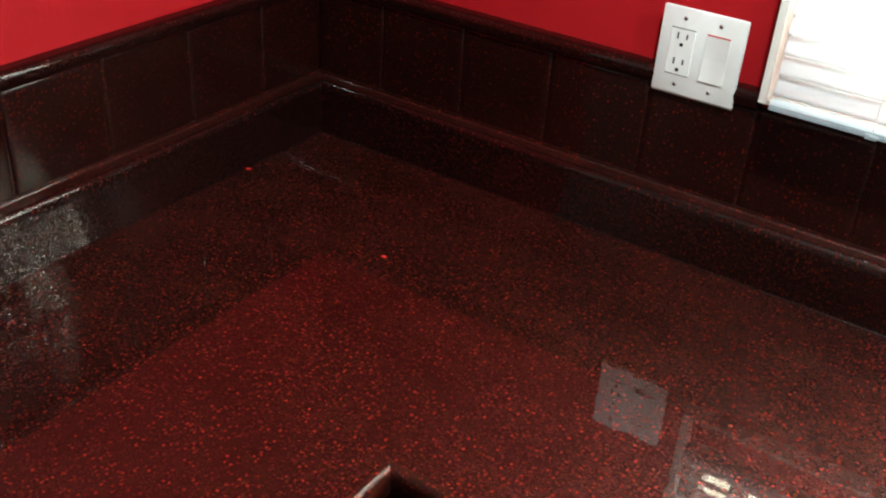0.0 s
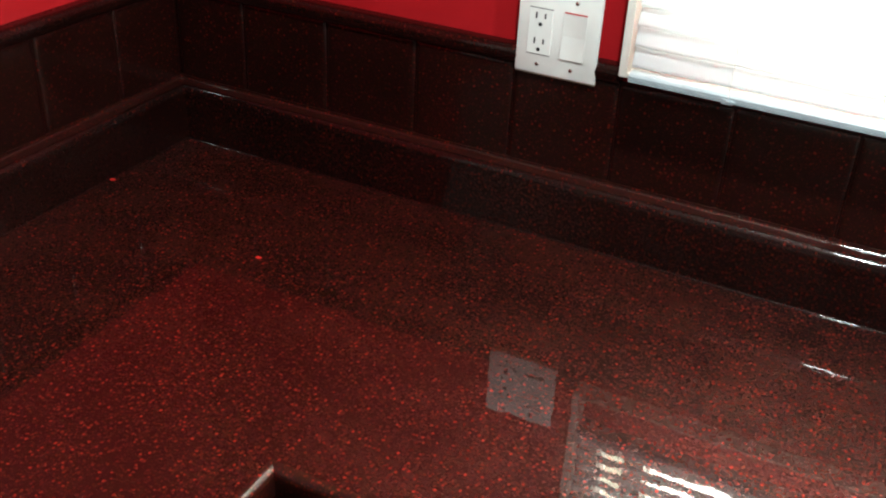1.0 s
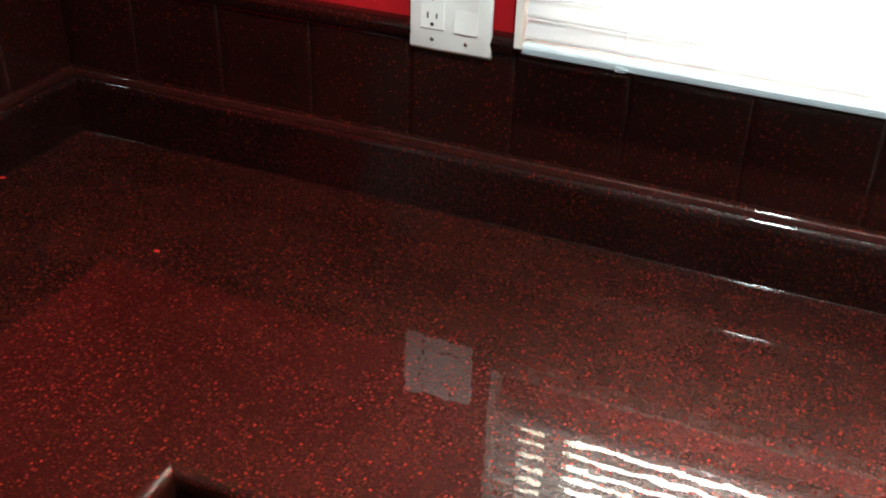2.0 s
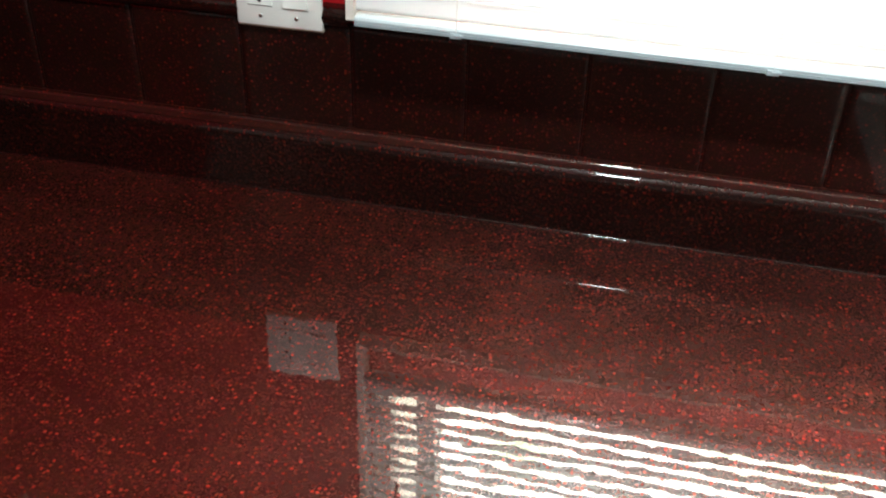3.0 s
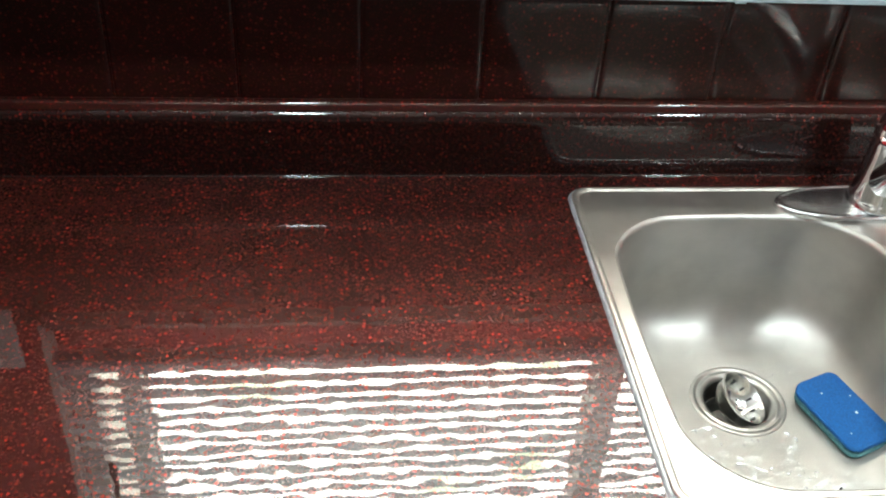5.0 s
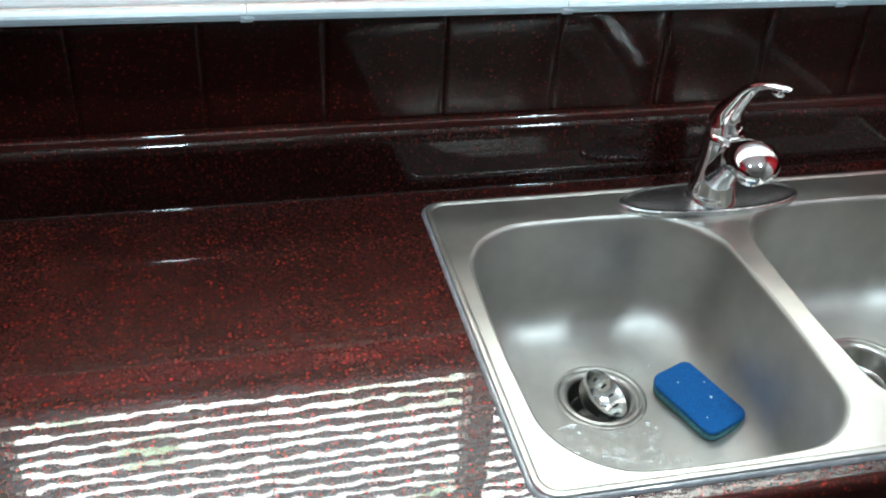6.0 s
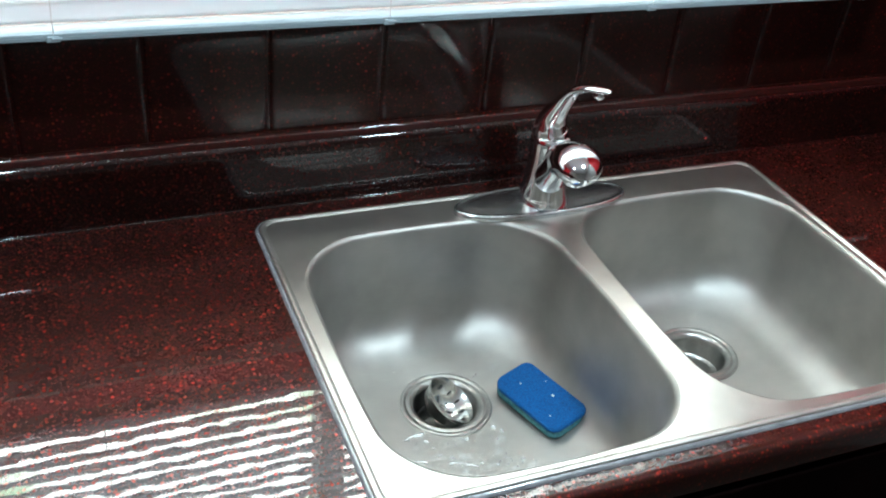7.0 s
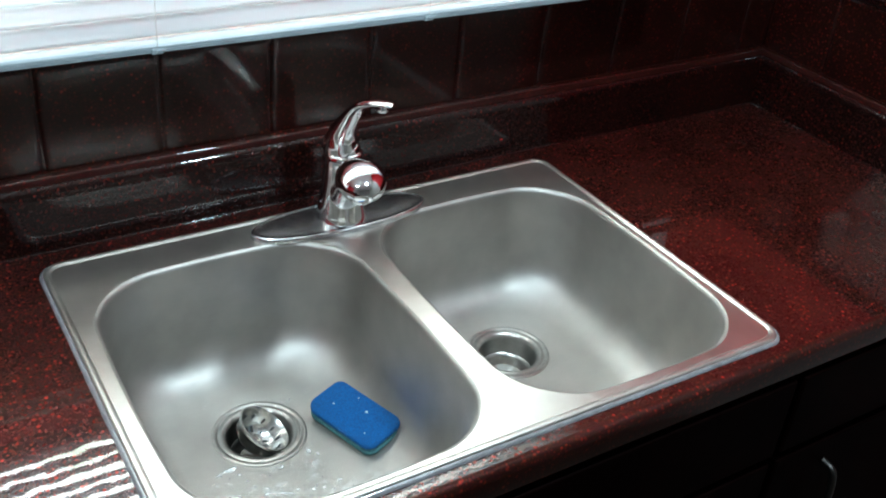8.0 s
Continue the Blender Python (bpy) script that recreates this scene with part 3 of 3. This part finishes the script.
part("bottom_rail", rel(bm, blind), RAIL, blind, "pale ribbed bottom rail", smooth=30)
part("head_rail", rel(boxes((BX0, BX1, BY - 0.02, CY - 0.002, 2.045, 2.083), bevel=0.002), blind), WHITE, blind)
for cx in (0.853, 1.208, 1.586, 1.954, 2.31):
    part("clip", rel(boxes((cx - 0.0065, cx + 0.0065, BY - 0.0135, BY + 0.0135, 1.1798, 1.1822), (cx - 0.0075, cx + 0.0055, BY - 0.0142, BY - 0.0122, 1.1800, 1.1866), (cx - 0.0025, cx + 0.0085, BY - 0.0150, BY - 0.0125, 1.1822, 1.1852), bevel=0.0008), blind), RAIL, blind, "small plastic rail clip")
    for dy in (-0.0128, 0.0128):
        bm = bmesh.new()
        tube(bm, [(cx, BY + dy, 1.188, 0.0005), (cx, BY + dy, 2.05, 0.0005)], 6)
        part("ladder_cord", rel(bm, blind), CORD, blind)
bm = bmesh.new()
tube(bm, [(0.784, BY - 0.02, 1.385, 0.003), (0.784, BY - 0.02, 1.39, 0.0055), (0.784, BY - 0.02, 1.42, 0.005), (0.784, BY - 0.02, 1.425, 0.0035), (0.784, BY - 0.02, 2.05, 0.0035)], 8)
part("wand", rel(bm, blind), WAND, blind, "thin dark tilt wand", smooth=50)

# ---- faucet ----
faucet = thing("kitchen_faucet", "single-lever chrome kitchen faucet on an oval plate", "faucet", at=(1.822, -0.080, ZD))
bm = bmesh.new()
prev = None
for ins, z in ((0, 0), (0.0002, 0.0045), (0.0010, 0.0062), (0.0026, 0.0072), (0.0050, 0.0074), (0.0062, 0.0066), (0.0120, 0.0068), (0.0220, 0.0082)):
    pts = []
    for j in range(64):
        a = 2 * math.pi * j / 64
        pts.append(bm.verts.new(((0.132 - ins) * math.copysign(abs(math.cos(a)) ** 0.82, math.cos(a)), (0.0400 - ins * 0.9) * math.sin(a), z)))
    if prev:
        bridge(bm, prev, pts)
    prev = pts
bm.faces.new(prev)
part("base_plate", bm, DULL_CHROME, faucet, smooth=50)
bm = bmesh.new()
lathe(bm, [(0.0350, 0.0075), (0.0345, 0.0120), (0.0330, 0.0165), (0.0315, 0.024), (0.0295, 0.036), (0.0280, 0.055), (0.0270, 0.076), (0.0268, 0.090), (0.0274, 0.095), (0.0276, 0.100), (0.0262, 0.1045), (0.0240, 0.107), (0.0, 0.109)], None, 48)
part("body", bm, CHROME, faucet, smooth=50)
bm = bmesh.new()
tube(bm, spline([(0, -0.006, 0.040, 0.022, 1.0), (-0.012, -0.045, 0.078, 0.0225, 1.0), (-0.037, -0.105, 0.126, 0.0245, 0.95), (-0.062, -0.162, 0.160, 0.0285, 0.8), (-0.074, -0.190, 0.169, 0.029, 0.72), (-0.081, -0.207, 0.1675, 0.0225, 0.72), (-0.085, -0.217, 0.164, 0.010, 0.72)]), 28)
part("spout", bm, CHROME, faucet, smooth=70)
bm = bmesh.new()
lathe(bm, [(0.0, -0.008), (0.012, -0.008), (0.0135, -0.005), (0.0135, 0.02)], Matrix.Translation((-0.071, -0.184, 0.151)), 24)
part("aerator", bm, CHROME, faucet, smooth=50)
bm = bmesh.new()
tube(bm, spline([(0.0, 0.003, 0.104, 0.0250, 1.0), (-0.003, 0.003, 0.115, 0.0235, 0.95), (-0.003, -0.002, 0.136, 0.0185, 0.85), (0.001, -0.014, 0.159, 0.0140, 0.75), (0.006, -0.030, 0.181, 0.0112, 0.6), (0.015, -0.050, 0.193, 0.0100, 0.5), (0.024, -0.067, 0.1972, 0.0095, 0.4), (0.029, -0.076, 0.198, 0.0055, 0.35)], 10), 32)
part("lever", bm, CHROME, faucet, smooth=60)
bm = bmesh.new()
lathe(bm, [(0.0, 0.0), (0.0065, 0.001), (0.0085, 0.0045), (0.0070, 0.0095), (0.0, 0.011)], Matrix.Translation((0.021, -0.062, 0.1845)), 20)
part("lever_button", bm, CHROME, faucet, smooth=60)

# ---- sponge ----
sponge = thing("scrub_sponge", "blue scouring pad on a worn teal sponge", "sponge", at=(1.741, -0.295, C - 0.1635))
for nm, z0, z1, mat in (("foam", 0.0, 0.0105, SPONGE), ("scouring_pad", 0.0107, 0.0185, SPONGE_TOP)):
    bm = bmesh.new()
    prev = None
    for ins, z in ((0.0030, z0), (0.0008, z0 + 0.0012), (0, z0 + 0.003), (0, z1 - 0.0032), (0.0012, z1 - 0.0012), (0.0036, z1)):
        lp = [bm.verts.new((x + 0.0010 * math.sin(y * 140), y + 0.0012 * math.sin(x * 95 + 1), z)) for x, y in round_loop(-0.0585 + ins, 0.0585 - ins, -0.032 + ins, 0.032 - ins, 0.015, 8)]
        if prev:
            bridge(bm, prev, lp)
        else:
            bm.faces.new(lp[::-1])
        prev = lp
    bm.faces.new(prev)
    part(nm, bm, mat, sponge, smooth=60)
sponge.rotation_euler = Euler((radians(9), 0, radians(-71)))

# ---- outlet plate ----
PX0, PX1, PZ0, PZ1 = 0.5620, 0.6760, 1.1465, 1.2630
PY = 0.0166
plate = thing("outlet_plate", "white double wall plate with outlet and rocker switch", "wall plate", at=((PX0 + PX1) / 2, WALL, (PZ0 + PZ1) / 2))
part("cover", rel(boxes((PX0, PX1, PY, PY + 0.0070, PZ0, PZ1), bevel=0.0025), plate), WHITE, plate, smooth=40)
part("box", rel(boxes((PX0 + 0.012, PX1 - 0.012, PY + 0.0070, WALL - 0.0005, PZ0 + 0.012, PZ1 - 0.012)), plate), VINYL, plate, "plastic box behind the cover")
part("caulk", rel(boxes((PX0 + 0.001, PX1 - 0.001, PY + 0.0035, PY + 0.0105, PZ0 - 0.0022, PZ0 + 0.001)), plate), CAULK, plate, "thin beige caulk line")
IZ0, IZ1 = PZ0 + 0.0275, PZ1 - 0.0275
lx, sx = PX0 + 0.0320, PX1 - 0.0345
for cx in (lx, sx):
    for za, zb in ((IZ0 - 0.0010, IZ0), (IZ1 - 0.0006, IZ1 + 0.0006)) if cx == lx else ((IZ0 - 0.0006, IZ0),):
        # A dark strip laid on the cover for the gap's shadow.
        part("gap", rel(boxes((cx - 0.0165, cx + 0.0165, PY - 0.0003, PY + 0.002, za, zb)), plate), BLACK, plate, "thin dark strip for the shadow at the insert")
    for zz in (PZ0 + 0.0135, PZ1 - 0.0135):
        bm = bmesh.new()
        lathe(bm, [(0.0, 0.0012), (0.002, 0.001), (0.003, 0.0), (0.003, -0.002)], Matrix.Translation((cx, PY, zz)) @ Matrix.Rotation(radians(90), 4, "X"), 14)
        part("screw", rel(bm, plate), NICKEL, plate, smooth=50)
outlet = part("outlet", rel(boxes((lx - 0.0165, lx + 0.0165, PY - 0.0007, PY + 0.003, IZ0, IZ1 - 0.0006), bevel=0.0003), plate), WHITE, plate)
for oz in ((IZ0 + IZ1) / 2 + 0.017, (IZ0 + IZ1) / 2 - 0.017):
    for dx, h in ((-0.0062, 0.0042), (0.0062, 0.0034)):
        part("slot", rel(boxes((lx + dx - 0.0011, lx + dx + 0.0011, PY - 0.0010, PY + 0.001, oz + 0.004 - h, oz + 0.004 + h)), plate), BLACK, outlet)
    bm = bmesh.new()
    lathe(bm, [(0.0, 0.0003), (0.0026, 0.0003), (0.0026, -0.002)], Matrix.Translation((lx, PY - 0.0007, oz - 0.0075)) @ Matrix.Rotation(radians(90), 4, "X"), 14)
    part("ground_hole", rel(bm, plate), BLACK, outlet)
bm = bmesh.new()
ys = [(IZ0, PY - 0.0024), ((IZ0 + IZ1) / 2, PY - 0.0004), (IZ1 - 0.0012, PY - 0.0012)]
sweep_pts = [[bm.verts.new((x, y, z)) for z, y in ys] for x in (sx - 0.0160, sx + 0.0160)]
back_pts = [[bm.verts.new((x, PY + 0.003, z)) for z, y in ys] for x in (sx - 0.0160, sx + 0.0160)]
for k in range(2):
    bm.faces.new((sweep_pts[0][k], sweep_pts[1][k], sweep_pts[1][k + 1], sweep_pts[0][k + 1]))
    for e in (0, 1):
        bm.faces.new((sweep_pts[e][k], sweep_pts[e][k + 1], back_pts[e][k + 1], back_pts[e][k]))
for k in (0, 2):
    bm.faces.new((sweep_pts[0][k], sweep_pts[1][k], back_pts[1][k], back_pts[0][k]))
part("rocker", rel(bm, plate), WHITE, plate, "white rocker switch")
# Red wall's reflection over the rocker, put in as a coloured strip.
part("reflection_strip", rel(boxes((sx - 0.0155, sx + 0.0155, PY - 0.0006, PY + 0.001, IZ1 - 0.0008, IZ1 + 0.0010)), plate), REDLINE, plate, "red wall's reflection as a thin strip over the rocker")

single = thing("switch_plate", "white single wall plate with a rocker switch", "wall plate", at=(2.56, WALL, 1.205))
part("cover", rel(boxes((2.524, 2.596, PY + 0.004, WALL - 0.0005, 1.1455, 1.2625), bevel=0.003), single), WHITE, single, smooth=40)
part("rocker", rel(boxes((2.544, 2.576, PY + 0.001, PY + 0.006, 1.172, 1.236), bevel=0.0008), single), WHITE, single)

# ---- recessed lights ----
for lx in (1.04, 2.14):
    can = thing("recessed_light", "small round recessed ceiling light", "ceiling light", "ceiling lights", at=(lx, -0.80, CEIL))
    bm = bmesh.new()
    lathe(bm, [(0.075, -0.001), (0.095, -0.002), (0.096, -0.006), (0.078, -0.007), (0.075, -0.001)], None, 32)
    part("trim_ring", bm, WHITE, can, smooth=50)
    lamp = bpy.data.lights.new("downlight", "AREA")
    lamp.shape, lamp.size, lamp.energy, lamp.color = "DISK", 0.13, LAMP_W, (0.93, 1.0, 0.97)
    lo = new("downlight", lamp)
    lo.parent = can
    lo.location = (0, 0, -0.012)

# ---- base cabinets ----


def base_cabinet(w, doors, drawer=True):
    """A cabinet unit of width w, its front facing -y at y = 0, its foot at z = 0."""
    unit = thing("base_cabinet", "dark cherry base cabinet with flat doors", "cabinet", "base cabinets")
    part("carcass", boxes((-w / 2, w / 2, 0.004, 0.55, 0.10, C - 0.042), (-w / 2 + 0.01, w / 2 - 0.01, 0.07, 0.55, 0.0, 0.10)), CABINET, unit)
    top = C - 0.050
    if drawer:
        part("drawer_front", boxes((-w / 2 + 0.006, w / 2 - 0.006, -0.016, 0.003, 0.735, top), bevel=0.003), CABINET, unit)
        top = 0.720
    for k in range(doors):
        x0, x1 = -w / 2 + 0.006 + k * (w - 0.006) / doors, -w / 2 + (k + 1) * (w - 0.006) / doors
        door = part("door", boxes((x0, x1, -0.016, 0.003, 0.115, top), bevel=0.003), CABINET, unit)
        hx = x1 - 0.05 if (doors == 2 and k == 0) else x0 + 0.11
        bm = bmesh.new()
        tube(bm, spline([(hx, -0.015, 0.585, 0.005), (hx, -0.036, 0.592, 0.005), (hx, -0.042, 0.63, 0.005), (hx, -0.036, 0.668, 0.005), (hx, -0.015, 0.675, 0.005)], 5), 10)
        part("handle", bm, PEWTER, door, "small arched dark metal pull", smooth=60)
    return unit


FRONT = -D + 0.004
for x0, x1, n in ((0.60, 1.02, 1), (1.02, 1.42, 1), (2.22, XR + 0.03, 1)):
    base_cabinet(x1 - x0, n).matrix_basis = pose((x0 + x1) / 2, FRONT, 0)
unit = tagged(thing("sink_cabinet", "dark cherry cabinet front below the sink", "cabinet", "base cabinets", at=(1.82, FRONT, 0)))
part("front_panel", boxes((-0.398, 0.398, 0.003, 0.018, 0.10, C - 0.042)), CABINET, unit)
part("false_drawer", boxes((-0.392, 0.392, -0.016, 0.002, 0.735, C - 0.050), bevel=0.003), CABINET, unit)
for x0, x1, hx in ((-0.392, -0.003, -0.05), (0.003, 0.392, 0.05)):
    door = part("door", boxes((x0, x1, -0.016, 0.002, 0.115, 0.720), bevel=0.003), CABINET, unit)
    bm = bmesh.new()
    tube(bm, spline([(hx, -0.015, 0.585, 0.005), (hx, -0.036, 0.592, 0.005), (hx, -0.042, 0.63, 0.005), (hx, -0.036, 0.668, 0.005), (hx, -0.015, 0.675, 0.005)], 5), 10)
    part("handle", bm, PEWTER, door, "small arched dark metal pull", smooth=60)
for y0, y1 in ((-1.05, -0.60), (-1.50, -1.05), (-1.95, -1.50), (-2.30, -1.95)):
    base_cabinet(y1 - y0, 1).matrix_basis = pose(D - 0.004, (y0 + y1) / 2, 0, 0, 0, 90)

# ---- small things in the sink ----
random.seed(4)
bm = bmesh.new()


def drop(x, y, r, stretch=1.0, turn=0.0):
    h = min(0.0050, r * 1.25)
    m = Matrix.Translation((x, y, C - 0.1698)) @ Matrix.Rotation(turn, 4, "Z") @ Matrix.Diagonal((stretch, 1, 1, 1))
    rings = []
    for q, z in ((1.0, -0.9), (1.0, 0.0), (0.93, 0.55), (0.7, 0.88), (0.35, 1.0)):
        rings.append([bm.verts.new(m @ Vector((r * q * (1 + 0.18 * math.sin(3 * a + x * 900)) * math.cos(a), r * q * (1 + 0.18 * math.sin(2 * a + y * 700)) * math.sin(a), h * z))) for a in (2 * math.pi * k / 10 for k in range(10))])
    for a, b in zip(rings, rings[1:]):
        bridge(bm, a, b)
    bm.faces.new(rings[-1])


n = 0
while n < 150:
    x, y = random.uniform(1.54, 1.76), random.uniform(-0.47, -0.20)
    if math.hypot(x - DRAINS[0][0], y - DRAINS[0][1]) < 0.066 or (abs(x - 1.738) < 0.05 and abs(y + 0.292) < 0.07):
        continue
    if y > -0.30 and random.random() < 0.85:
        continue
    drop(x, y, random.choice((0.0016, 0.0026, 0.0038, 0.0050, 0.0060)), random.choice((1.0, 1.4, 2.2, 3.2)), random.uniform(-0.5, 1.2))
    n += 1
for x, y, r, e, t in ((1.585, -0.175, 0.006, 2.2, 1.0), (1.70, -0.40, 0.007, 2.6, 0.5), (1.66, -0.42, 0.005, 3.0, 0.9), (1.74, -0.415, 0.006, 2.8, 0.1), (1.60, -0.38, 0.005, 2.4, 0.9)):
    drop(x, y, r, e, t)
drops = to_object("water_drops", bm, WATER, 80)
drops.visible_shadow = False
tagged(drops, "scattered clear water drops on the steel", "water drops", kind="stuff")

for x, y, r in ((0.012, 0.010, 0.0017), (-0.031, -0.006, 0.0011), (0.034, -0.017, 0.0009), (-0.012, 0.021, 0.0008)):
    bm = bmesh.new()
    bmesh.ops.create_icosphere(bm, subdivisions=1, radius=r, matrix=Matrix.Translation((x, y, 0.0187)) @ Matrix.Diagonal((1.4, 1, 0.5, 1)))
    part("crumb", bm, WHITE, sponge, "tiny pale crumb")

CHIP = plain("bright_red_flake", (0.55, 0.018, 0.012), 0.4, vary=0.2, scale=200, bumpy=0, coat=1.0)
for x, y, z, r, rx in ((0.3264, -0.2555, C, 0.0042, 0), (0.004, -0.1830, C + 0.0006, 0.005, 0), (2.143, -0.0004, 0.944, 0.0022, 90)):
    bm = bmesh.new()
    lathe(bm, [(0.0, 0.0009), (r * 0.7, 0.0008), (r, 0.0002)], pose(x, y, z, rx) @ Matrix.Diagonal((1.2, 0.8, 1, 1)), 9)
    part("red_chip", bm, CHIP, worktop, "large bright red flake")
